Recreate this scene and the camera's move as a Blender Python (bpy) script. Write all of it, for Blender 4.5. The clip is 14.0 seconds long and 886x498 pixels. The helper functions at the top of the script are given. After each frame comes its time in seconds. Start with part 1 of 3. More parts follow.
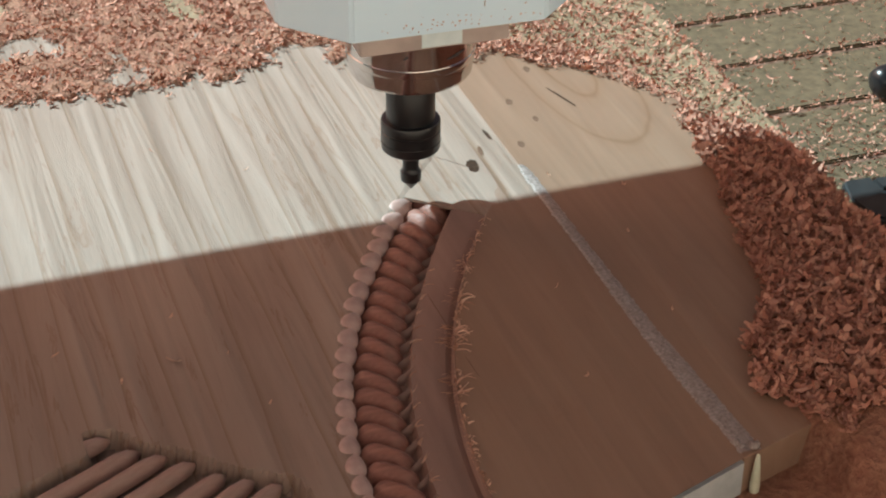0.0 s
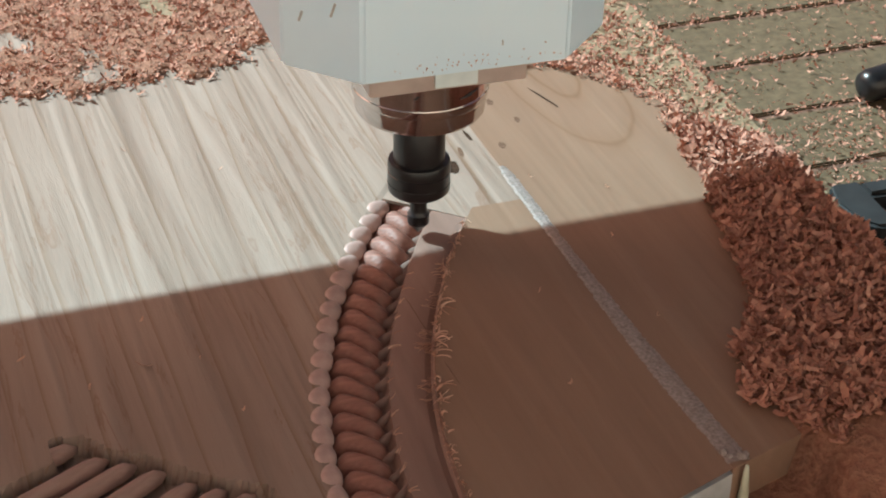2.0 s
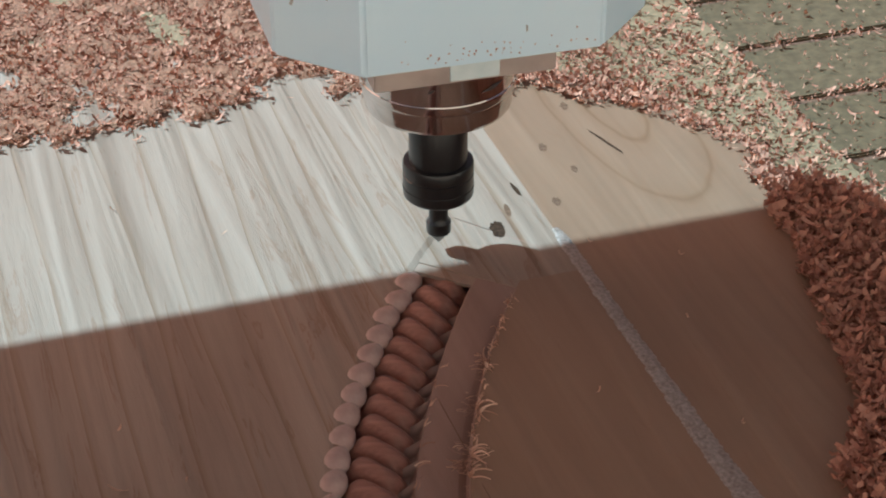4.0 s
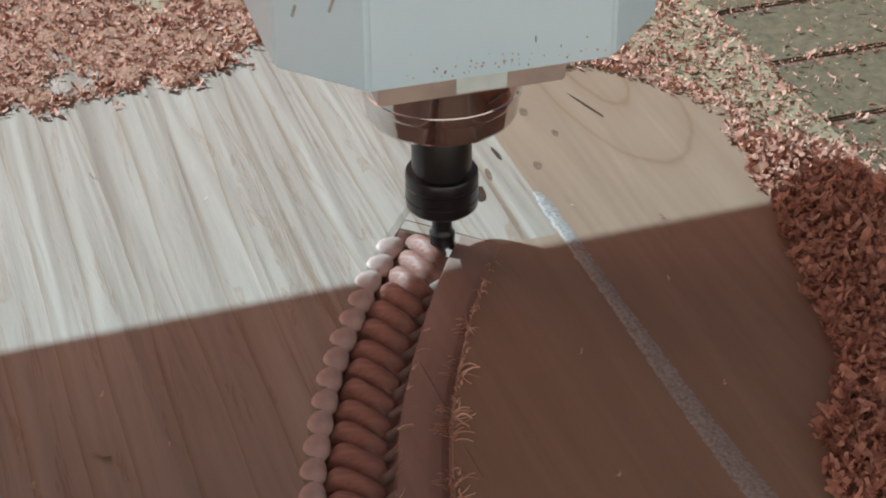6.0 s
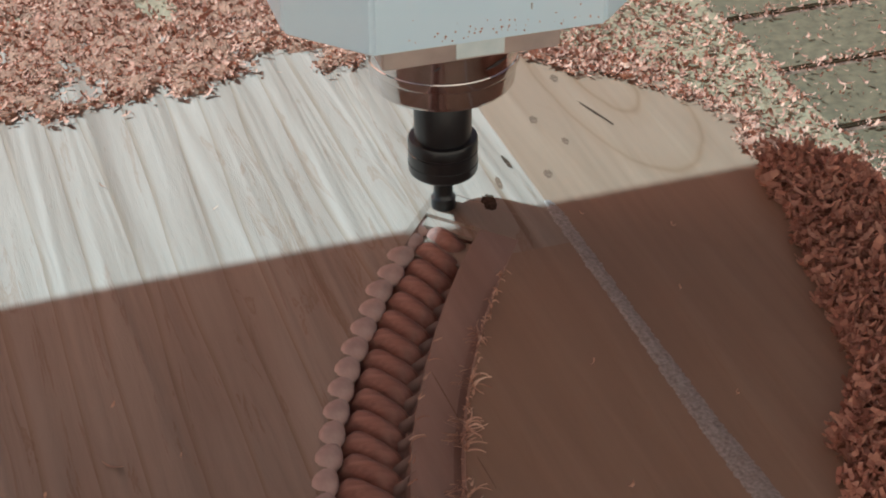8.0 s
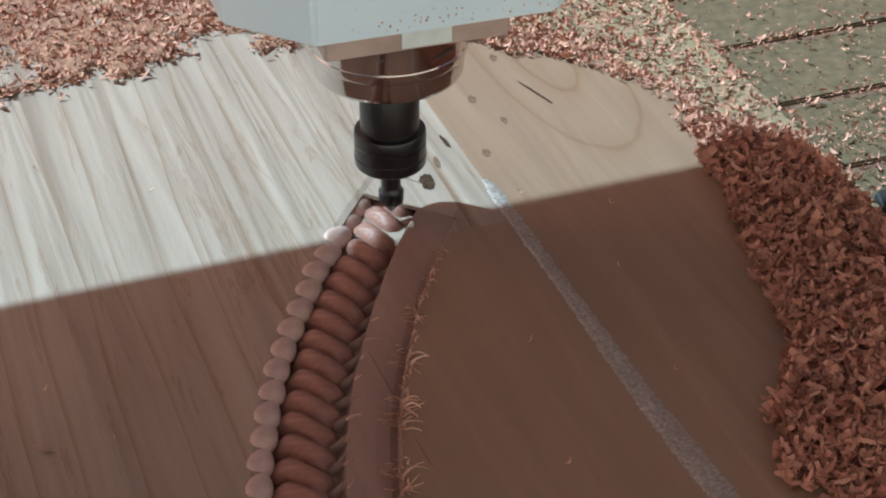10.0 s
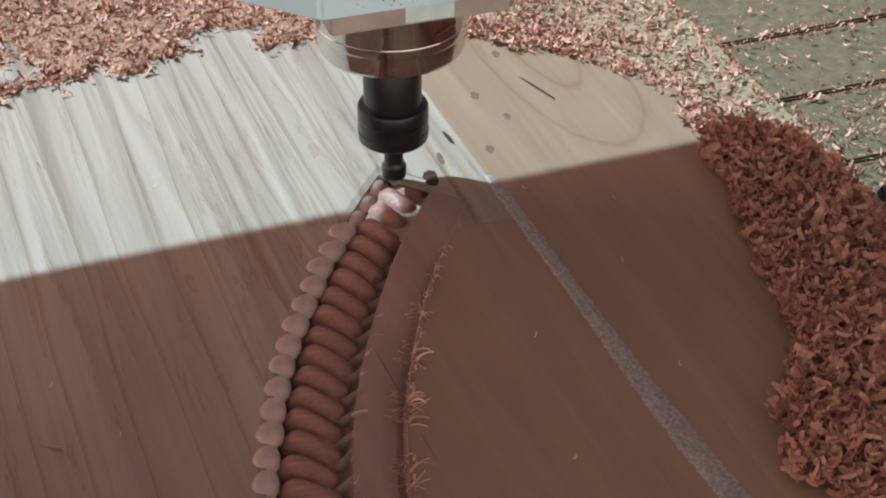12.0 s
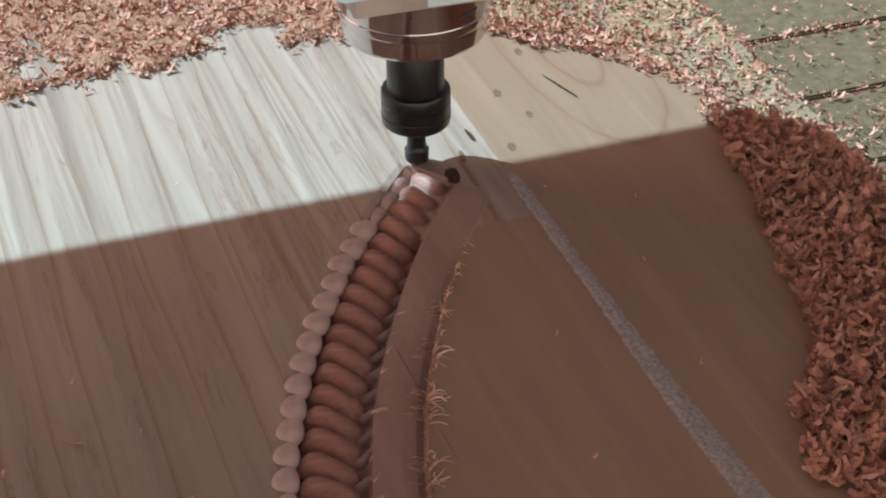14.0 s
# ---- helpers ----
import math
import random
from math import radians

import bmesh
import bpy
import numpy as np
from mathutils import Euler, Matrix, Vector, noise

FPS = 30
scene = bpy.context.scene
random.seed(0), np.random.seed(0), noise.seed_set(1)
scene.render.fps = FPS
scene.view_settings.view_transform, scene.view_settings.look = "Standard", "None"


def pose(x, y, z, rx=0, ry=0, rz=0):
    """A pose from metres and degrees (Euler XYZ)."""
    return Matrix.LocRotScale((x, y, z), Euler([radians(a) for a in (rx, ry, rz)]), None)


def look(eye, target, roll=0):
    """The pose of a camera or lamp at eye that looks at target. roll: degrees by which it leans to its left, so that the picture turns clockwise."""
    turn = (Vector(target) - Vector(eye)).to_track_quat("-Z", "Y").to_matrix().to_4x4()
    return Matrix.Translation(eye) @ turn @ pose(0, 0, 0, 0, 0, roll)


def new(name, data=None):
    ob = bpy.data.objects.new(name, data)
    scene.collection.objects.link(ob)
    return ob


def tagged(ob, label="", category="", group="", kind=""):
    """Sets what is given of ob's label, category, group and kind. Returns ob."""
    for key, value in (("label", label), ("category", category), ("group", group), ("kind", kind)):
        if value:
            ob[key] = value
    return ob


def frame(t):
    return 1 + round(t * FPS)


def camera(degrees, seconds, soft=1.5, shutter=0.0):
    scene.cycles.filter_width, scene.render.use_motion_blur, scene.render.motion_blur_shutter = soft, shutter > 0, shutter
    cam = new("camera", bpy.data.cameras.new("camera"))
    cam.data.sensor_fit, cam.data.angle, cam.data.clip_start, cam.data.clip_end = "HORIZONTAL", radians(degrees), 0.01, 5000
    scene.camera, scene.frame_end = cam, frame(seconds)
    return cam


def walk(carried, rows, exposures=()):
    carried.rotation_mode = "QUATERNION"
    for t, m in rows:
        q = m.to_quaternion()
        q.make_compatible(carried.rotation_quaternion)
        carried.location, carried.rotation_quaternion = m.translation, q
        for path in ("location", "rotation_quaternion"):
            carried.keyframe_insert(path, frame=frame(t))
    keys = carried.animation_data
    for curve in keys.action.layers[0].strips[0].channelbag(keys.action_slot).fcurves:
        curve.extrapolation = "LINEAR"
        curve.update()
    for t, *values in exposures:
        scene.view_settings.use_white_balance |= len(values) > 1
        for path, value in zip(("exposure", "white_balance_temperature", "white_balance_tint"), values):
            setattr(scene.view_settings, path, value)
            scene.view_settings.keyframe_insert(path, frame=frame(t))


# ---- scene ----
cam = camera(28.0, 14.0, soft=2.0, shutter=0.4)
EXPOSURE = [(0.0, 0.95, 6400, 8), (2.0, 0.92, 6350, 8), (4.8, 0.78, 5800, 5), (5.5, 0.74, 5790, 5), (8.0, 0.88, 5800, 5), (9.0, 0.80, 5800, 5), (11.5, 1.02, 5800, 4), (13.0, 0.90, 5800, 4), (14.0, 1.08, 5780, 4)]
PATH = [
    (0, (-0.359, -0.722, 0.543), (0.203, 0.866, -0.536), 0.4),
    (0.5, (-0.36, -0.718, 0.542), (0.23, 0.87, -0.519), 1.0),
    (1, (-0.362, -0.714, 0.537), (0.238, 0.873, -0.521), 1.4),
    (1.5, (-0.364, -0.711, 0.536), (0.24, 0.871, -0.529), 1.6),
    (2, (-0.355, -0.7, 0.527), (0.237, 0.881, -0.546), 1.3),
    (2.5, (-0.342, -0.645, 0.514), (0.21, 0.942, -0.571), 0.9),
    (2.7, (-0.298, -0.606, 0.509), (0.21, 0.991, -0.582), -0.3),
    (4.8, (-0.286, -0.549, 0.476), (0.237, 1.04, -0.62), -0.3),
    (5, (-0.29, -0.551, 0.479), (0.235, 1.033, -0.624), -0.3),
    (5.5, (-0.287, -0.552, 0.479), (0.24, 1.023, -0.635), -0.3),
    (6, (-0.287, -0.554, 0.479), (0.241, 1.018, -0.64), -0.3),
    (6.5, (-0.289, -0.552, 0.48), (0.241, 1.016, -0.642), -0.3),
    (7, (-0.287, -0.551, 0.48), (0.237, 1.021, -0.639), -0.5),
    (7.5, (-0.29, -0.55, 0.479), (0.235, 1.025, -0.635), -0.4),
    (8, (-0.289, -0.55, 0.48), (0.235, 1.025, -0.635), -0.5),
    (8.5, (-0.287, -0.55, 0.48), (0.249, 1.017, -0.641), -0.4),
    (9, (-0.277, -0.551, 0.478), (0.275, 1.005, -0.652), -0.3),
    (9.2, (-0.278, -0.552, 0.475), (0.288, 1.002, -0.65), -0.0),
    (11.5, (-0.282, -0.552, 0.472), (0.286, 1.001, -0.652), -0.2),
    (12, (-0.284, -0.551, 0.473), (0.288, 0.999, -0.655), -0.1),
    (12.5, (-0.279, -0.552, 0.472), (0.286, 0.998, -0.658), -0.4),
    (13, (-0.28, -0.554, 0.471), (0.288, 0.996, -0.659), -0.2),
    (13.5, (-0.282, -0.553, 0.471), (0.282, 0.997, -0.66), -0.3),
    (14, (-0.282, -0.551, 0.472), (0.263, 1.008, -0.657), -0.5),
]
walk(cam, [(t, look(eye, target, roll)) for t, eye, target, roll in PATH], exposures=EXPOSURE)

# ---- light ----
SUN_TO = Vector((-0.80, 0.70, 1.0)).normalized()
world = bpy.data.worlds.new("sky")
scene.world = world
world.use_nodes = True
wn = world.node_tree.nodes
sky = wn.new("ShaderNodeTexSky")
sky.sky_type = "NISHITA"
sky.sun_disc = False
sky.air_density, sky.dust_density, sky.ozone_density = 0.6, 4.0, 0.3
sky.sun_elevation = math.asin(SUN_TO.z)
sky.sun_rotation = math.atan2(SUN_TO.x, SUN_TO.y)
wn["Background"].inputs["Strength"].default_value = 0.05
haze = wn.new("ShaderNodeMix")
haze.data_type, haze.blend_type = "RGBA", "MULTIPLY"
haze.inputs[0].default_value, haze.inputs[7].default_value = 1.0, (1.45, 0.92, 0.70, 1)
world.node_tree.links.new(sky.outputs[0], haze.inputs[6])
world.node_tree.links.new(haze.outputs[2], wn["Background"].inputs["Color"])
sun = new("sun", bpy.data.lights.new("sun", "SUN"))
sun.data.energy, sun.data.angle, sun.data.color = 4.15, radians(0.7), (0.69, 1.0, 1.07)
sun.matrix_world = look(SUN_TO * 5, (0, 0, 0))


# ---- materials ----
def material(name, rough=0.6, metal=0.0, spec=0.5):
    m = bpy.data.materials.new(name)
    m.use_nodes = True
    b = m.node_tree.nodes["Principled BSDF"]
    b.inputs["Roughness"].default_value, b.inputs["Metallic"].default_value = rough, metal
    b.inputs["Specular IOR Level"].default_value = spec
    return m, m.node_tree.nodes, m.node_tree.links, b


def noise_node(n, l, scale, detail=4, stretch=(1, 1, 1), rough=0.55, distort=0.0):
    c, mp, t = n.new("ShaderNodeTexCoord"), n.new("ShaderNodeMapping"), n.new("ShaderNodeTexNoise")
    mp.inputs["Scale"].default_value = stretch
    l.new(c.outputs["Object"], mp.inputs[0]), l.new(mp.outputs[0], t.inputs["Vector"])
    t.inputs["Scale"].default_value, t.inputs["Detail"].default_value = scale, detail
    t.inputs["Roughness"].default_value, t.inputs["Distortion"].default_value = rough, distort
    return t


def ramp(n, l, src, stops):
    r = n.new("ShaderNodeValToRGB")
    e = r.color_ramp.elements
    while len(e) < len(stops):
        e.new(0.5)
    for k, (p, c) in zip(e, stops):
        k.position, k.color = p, (*c, 1)
    l.new(src, r.inputs[0])
    return r


def mix(n, l, mode, fac, a, b):
    x = n.new("ShaderNodeMix")
    x.data_type, x.blend_type = "RGBA", mode
    for socket, v in ((x.inputs[0], fac), (x.inputs[6], a), (x.inputs[7], b)):
        if isinstance(v, (int, float)):
            socket.default_value = v
        elif isinstance(v, tuple):
            socket.default_value = (*v, 1)
        else:
            l.new(v, socket)
    return x.outputs[2]


def bump(n, l, b, src, strength, distance, before=None):
    k = n.new("ShaderNodeBump")
    k.inputs["Strength"].default_value, k.inputs["Distance"].default_value = strength, distance
    l.new(src, k.inputs["Height"])
    if before:
        l.new(before.outputs[0], k.inputs["Normal"])
    l.new(k.outputs[0], b.inputs["Normal"])
    return k


def wood(name, dark, mid, light, ridges, rough=0.62, stains=0.5, rings=False, grain=0.3, steps=0.0):
    """Planed softwood, grain along y: ridges of the saw, fine fibre, brown streaks."""
    m, n, l, b = material(name, rough, spec=0.3)
    broad = noise_node(n, l, 1.0, 2, (60, 3.0, 30), 0.45, 0.5)
    fine = noise_node(n, l, 1.0, 5, (300, 26, 200), 0.6, 0.8)
    streak = noise_node(n, l, 1.0, 7, (66, 6.5, 40), 0.66, 1.8)
    patch = noise_node(n, l, 7.0, 4)
    col = ramp(n, l, broad.outputs[0], [(0.30, dark), (0.5, mid), (0.70, light)]).outputs[0]
    col = mix(n, l, "MULTIPLY", grain, col, ramp(n, l, fine.outputs[0], [(0.3, (0.7, 0.66, 0.62)), (0.6, (1, 1, 1))]).outputs[0])
    brown = ramp(n, l, streak.outputs[0], [(0.585, (1, 1, 1)), (0.61, (0.70, 0.50, 0.38)), (0.65, (0.92, 0.86, 0.8)), (0.70, (1, 1, 1))]).outputs[0]
    col = mix(n, l, "MULTIPLY", stains, col, brown)
    col = mix(n, l, "MULTIPLY", 0.4, col, ramp(n, l, patch.outputs[0], [(0.35, (0.85, 0.8, 0.78)), (0.6, (1, 1, 1))]).outputs[0])
    if rings:
        c, mp, ln = n.new("ShaderNodeTexCoord"), n.new("ShaderNodeMapping"), n.new("ShaderNodeVectorMath")
        mp.vector_type, ln.operation = "TEXTURE", "LENGTH"
        mp.inputs["Location"].default_value, mp.inputs["Scale"].default_value = (0.077, 0.268, 0), (0.30, 1.0, 1e6)
        l.new(c.outputs["Object"], mp.inputs[0]), l.new(mp.outputs[0], ln.inputs[0])
        w = n.new("ShaderNodeMath")
        w.operation = "MULTIPLY_ADD"
        l.new(patch.outputs[0], w.inputs[0])
        w.inputs[1].default_value = 0.05
        l.new(ln.outputs["Value"], w.inputs[2])
        p = n.new("ShaderNodeMath")
        p.operation, p.inputs[1].default_value = "PINGPONG", 0.035
        l.new(w.outputs[0], p.inputs[0])
        q = n.new("ShaderNodeMath")
        q.operation, q.inputs[1].default_value = "DIVIDE", 0.035
        l.new(p.outputs[0], q.inputs[0])
        near = ramp(n, l, ln.outputs["Value"], [(0.10, (0.62, 0.62, 0.62)), (0.19, (0.05, 0.05, 0.05))]).outputs[0]
        col = mix(n, l, "MULTIPLY", near, col, ramp(n, l, q.outputs[0], [(0.0, (0.62, 0.50, 0.38)), (0.06, (0.78, 0.70, 0.6)), (0.14, (0.93, 0.9, 0.86)), (0.6, (1, 1, 1))]).outputs[0])
    l.new(col, b.inputs["Base Color"])
    k = bump(n, l, b, broad.outputs[0], ridges, 0.012)
    k2 = bump(n, l, b, streak.outputs[0], ridges * 0.5, 0.004, k)
    k3 = bump(n, l, b, fine.outputs[0], 0.5 * grain, 0.0010, k2)
    if steps:
        # shallow terraces left by the roughing passes
        c, mp, w = n.new("ShaderNodeTexCoord"), n.new("ShaderNodeMapping"), n.new("ShaderNodeTexWave")
        mp.inputs["Scale"].default_value, mp.inputs["Rotation"].default_value = (1, 0.13, 1), (0, 0, radians(1.0))
        w.wave_profile = "SAW"
        w.inputs["Scale"].default_value, w.inputs["Distortion"].default_value = 15.0, 4.5
        w.inputs["Detail"].default_value, w.inputs["Detail Scale"].default_value = 2.0, 1.1
        l.new(c.outputs["Object"], mp.inputs[0]), l.new(mp.outputs[0], w.inputs["Vector"])
        bump(n, l, b, w.outputs["Fac"], steps, 0.0065, k3)
        torn = ramp(n, l, w.outputs["Fac"], [(0.0, (0.70, 0.58, 0.46)), (0.07, (0.88, 0.82, 0.75)), (0.15, (1, 1, 1))]).outputs[0]
        l.new(mix(n, l, "MULTIPLY", steps, col, torn), b.inputs["Base Color"])
    return m


WOOD_ROUGH = wood("weathered_wood", (0.232, 0.165, 0.130), (0.264, 0.193, 0.154), (0.298, 0.224, 0.184), 0.42, 0.66, 0.55, grain=0.14, steps=0.75)
WOOD_SMOOTH = wood("planed_wood", (0.238, 0.146, 0.099), (0.259, 0.159, 0.108), (0.280, 0.177, 0.122), 0.12, 0.5, 0.12, True, grain=0.08, steps=0.10)
WOOD_CUT = wood("carved_wood", (0.22, 0.134, 0.106), (0.26, 0.163, 0.131), (0.30, 0.192, 0.157), 0.10, 0.55, 0.15, grain=0.15)


def plain(name, a, b2, scale=60.0, rough=0.6, metal=0.0, relief=0.2, dist=0.001, spec=0.5, per="", stretch=(1, 1, 1)):
    m, n, l, b = material(name, rough, metal, spec)
    t = noise_node(n, l, scale, 5, stretch)
    big = noise_node(n, l, scale / 7, 3)
    col = ramp(n, l, t.outputs[0], [(0.32, a), (0.66, b2)]).outputs[0]
    col = mix(n, l, "MULTIPLY", 0.35, col, ramp(n, l, big.outputs[0], [(0.35, (0.8, 0.78, 0.76)), (0.6, (1, 1, 1))]).outputs[0])
    if per:
        if per == "island":
            r = n.new("ShaderNodeNewGeometry").outputs["Random Per Island"]
        else:
            r = n.new("ShaderNodeObjectInfo").outputs["Random"]
        col = mix(n, l, "MULTIPLY", 1.0, col, ramp(n, l, r, [(0.0, (0.55, 0.46, 0.42)), (0.3, (0.88, 0.82, 0.78)), (0.68, (1, 1, 1)), (0.90, (1.06, 1.10, 1.1)), (1.0, (1.2, 1.3, 1.3))]).outputs[0])
    l.new(col, b.inputs["Base Color"])
    bump(n, l, b, t.outputs[0], relief, dist)
    return m


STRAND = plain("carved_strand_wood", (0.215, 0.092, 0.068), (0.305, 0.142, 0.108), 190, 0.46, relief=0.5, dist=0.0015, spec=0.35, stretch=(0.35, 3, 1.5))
# Bead facets face brighter light, so their wood is painted paler than the strands.
BEAD_LIT = plain("lit_bead_wood", (0.42, 0.272, 0.238), (0.52, 0.355, 0.315), 160, 0.55, relief=0.4)
RIB = plain("carved_rib_wood", (0.31, 0.190, 0.155), (0.39, 0.248, 0.206), 160, 0.55, relief=0.4, stretch=(3, 0.4, 1))
CHIP = plain("wood_shavings", (0.45, 0.205, 0.146), (0.57, 0.295, 0.208), 90, 0.8, relief=0.3, per="island")
LITTER = plain("fine_wood_litter", (0.23, 0.095, 0.056), (0.36, 0.172, 0.104), 260, 0.8, relief=0.9, dist=0.004)
MDF = plain("pale_fibreboard", (0.215, 0.150, 0.086), (0.315, 0.230, 0.142), 170, 0.7, relief=0.3)
SLAT = plain("khaki_bed_slat", (0.090, 0.060, 0.031), (0.150, 0.104, 0.057), 130, 0.75, relief=0.35, per="")
SLOT = plain("dusty_slot", (0.12, 0.06, 0.04), (0.22, 0.12, 0.08), 300, 0.7)
GLUE = plain("dried_glue", (0.205, 0.160, 0.142), (0.37, 0.305, 0.282), 520, 0.6, relief=0.5, dist=0.0015)
GLUE_DRIP = plain("pale_glue_drip", (0.45, 0.45, 0.33), (0.62, 0.62, 0.48), 90, 0.3)
WAX = plain("grey_end_wax", (0.36, 0.38, 0.38), (0.52, 0.54, 0.54), 60, 0.5)
PAINT = plain("white_machine_paint", (0.64, 0.82, 0.95), (0.72, 0.87, 0.96), 9, 0.42, relief=0.03)
NOSE_REFLECTION = plain("dark_nose_reflection", (0.030, 0.024, 0.026), (0.075, 0.060, 0.060), 300, 0.5)
SMUDGE = plain("grey_smudge", (0.30, 0.30, 0.29), (0.45, 0.45, 0.44), 200, 0.6)
STEEL = plain("bright_steel", (0.52, 0.48, 0.46), (0.68, 0.63, 0.61), 60, 0.11, 1.0, relief=0.02)
# Pink-brown base paints in the wood that the bare metal reflects.
PLATE = plain("wood_tinted_aluminium", (0.46, 0.38, 0.35), (0.58, 0.49, 0.45), 60, 0.38, 0.5, relief=0.08)
LABEL = plain("pale_label", (0.60, 0.70, 0.72), (0.72, 0.80, 0.82), 90, 0.5)
BLACK = plain("blued_steel", (0.008, 0.008, 0.009), (0.016, 0.016, 0.018), 60, 0.28, 0.0, relief=0.05)
RUBBER = plain("black_plastic", (0.010, 0.010, 0.011), (0.020, 0.020, 0.021), 60, 0.75, 0.0, relief=0.1)
FIBRE = plain("torn_wood_fibre", (0.46, 0.24, 0.16), (0.66, 0.42, 0.31), 200, 0.6, per="island")
KNOT = plain("dark_knot", (0.022, 0.013, 0.009), (0.085, 0.048, 0.032), 420, 0.85, relief=0.5, spec=0.08)
KNOT_BROWN = plain("brown_knot", (0.11, 0.062, 0.043), (0.21, 0.130, 0.090), 420, 0.8, relief=0.4, spec=0.1)
GROUND = plain("workshop_floor", (0.40, 0.32, 0.26), (0.50, 0.41, 0.34), 4, 0.8)
BOUNCE_CREAM = plain("cream_bounce_paint", (0.74, 0.56, 0.44), (0.82, 0.64, 0.51), 3, 0.8)
BEAM = plain("grey_machine_paint", (0.30, 0.31, 0.32), (0.38, 0.39, 0.40), 12, 0.5)


# ---- mesh helpers ----
def link_mesh(name, bm, mat, parent=None, label="", smooth=False, matrix=None, sharp=0):
    me = bpy.data.meshes.new(name)
    bm.normal_update()
    bm.to_mesh(me)
    bm.free()
    for m in mat if isinstance(mat, (list, tuple)) else (mat,):
        me.materials.append(m)
    if smooth:
        me.polygons.foreach_set("use_smooth", [True] * len(me.polygons))
    if sharp:
        me.set_sharp_from_angle(angle=radians(sharp))
    ob = new(name, me)
    if parent:
        ob.parent = parent
    if matrix:
        ob.matrix_basis = matrix
    if label:
        tagged(ob, label)
    return ob


def part(name, bm, mat, parent, label="", smooth=False, matrix=None, sharp=0):
    return link_mesh(name, bm, mat, parent, label, smooth, matrix, sharp)


def empty(name):
    return new(name)


def rounded_box(size, at=(0, 0, 0), bevel=0.002, segments=2):
    bm = bmesh.new()
    bmesh.ops.create_cube(bm, size=1)
    for v in bm.verts:
        v.co = Vector((v.co.x * size[0] + at[0], v.co.y * size[1] + at[1], v.co.z * size[2] + at[2]))
    if bevel:
        bmesh.ops.bevel(bm, geom=bm.edges[:], offset=bevel, segments=segments, affect="EDGES")
    return bm


def lathe(profile, steps=48):
    """Turned body round z from (radius, height) pairs."""
    bm = bmesh.new()
    rings = []
    for r, z in profile:
        if r < 1e-6:
            rings.append([bm.verts.new((0, 0, z))])
        else:
            rings.append([bm.verts.new((r * math.cos(2 * math.pi * k / steps), r * math.sin(2 * math.pi * k / steps), z)) for k in range(steps)])
    for a, b in zip(rings, rings[1:]):
        for k in range(steps):
            j = (k + 1) % steps
            if len(a) == 1 and len(b) > 1:
                bm.faces.new((a[0], b[j], b[k]))
            elif len(b) == 1 and len(a) > 1:
                bm.faces.new((a[k], a[j], b[0]))
            elif len(a) > 1:
                bm.faces.new((a[k], a[j], b[j], b[k]))
    bmesh.ops.recalc_face_normals(bm, faces=bm.faces[:])
    return bm


def prism(outline, z0, z1, bevel=0.0):
    bm = bmesh.new()
    low = [bm.verts.new((x, y, z0)) for x, y in outline]
    high = [bm.verts.new((x, y, z1)) for x, y in outline]
    bm.faces.new(low[::-1])
    bm.faces.new(high)
    n = len(outline)
    for k in range(n):
        j = (k + 1) % n
        bm.faces.new((low[k], low[j], high[j], high[k]))
    bmesh.ops.recalc_face_normals(bm, faces=bm.faces[:])
    if bevel:
        bmesh.ops.bevel(bm, geom=bm.edges[:], offset=bevel, segments=3, affect="EDGES")
    return bm


def grid_mesh(rows, mats=None):
    """A sheet through rows of points. mats(i, j) gives a material slot."""
    bm = bmesh.new()
    vs = [[bm.verts.new(p) for p in row] for row in rows]
    for i in range(len(vs) - 1):
        for j in range(len(vs[0]) - 1):
            f = bm.faces.new((vs[i][j], vs[i][j + 1], vs[i + 1][j + 1], vs[i + 1][j]))
            if mats:
                f.material_index = mats(i, j)
    return bm


def fbm(x, y, z=0.0):
    return noise.fractal(Vector((x, y, z)), 1.0, 2.0, 4)


# ---- plan ----
def bead_x(y):
    return -0.180 + 0.2603 * (y + 0.109) + 1.419 * (y + 0.109) * (y - 0.037)


def edge_x(y):
    return -0.124 + 0.263 * (y + 0.128) + 1.37 * (y + 0.128) * (y - 0.028)


FRONT_END = 0.179
FRONT_START = 0.139
BED_Z, SHEET_Z = -0.046, -0.032
SHEET_EDGE = 0.205
SEAM_X = -0.001
RIGHT_X = 0.128


def row_point(v, d):
    """d = 0 on the bead line, 1 on the groove's outer edge."""
    lag = max(0.0, 0.012 + 0.12 * (v + 0.06))
    a, b = Vector((bead_x(v), v)), Vector((edge_x(v - lag), v - lag))
    return a.lerp(b, d)


# height over the cross-section of the carving, from the bead line to the outer edge
PROFILE = [(-0.06, 0.0), (-0.045, -0.0002), (0.005, -0.0010), (0.040, -0.0060), (0.07, -0.0125), (0.10, -0.0135), (0.3, -0.0135), (0.46, -0.0135),
           (0.535, -0.0130), (0.56, -0.0115), (0.58, -0.0085), (0.595, -0.0052), (0.70, -0.0044), (0.80, -0.0042), (0.90, -0.0046), (0.955, -0.0060), (0.978, -0.0045), (0.986, 0.0)]


def near_end_left(x):
    return -0.142 + 0.34 * (x - 0.007)


def near_end_right(x):
    return -0.1425 + 0.30 * (x - 0.007)


def rim_y(x):
    """Upper limit of the fluted leaf at the panel's near left."""
    return float(np.interp(x, (-0.30, -0.295, -0.282, -0.272, -0.252, -0.237, -0.221, -0.209, -0.200), (-0.030, -0.023, -0.026, -0.040, -0.053, -0.070, -0.081, -0.088, -0.118)))


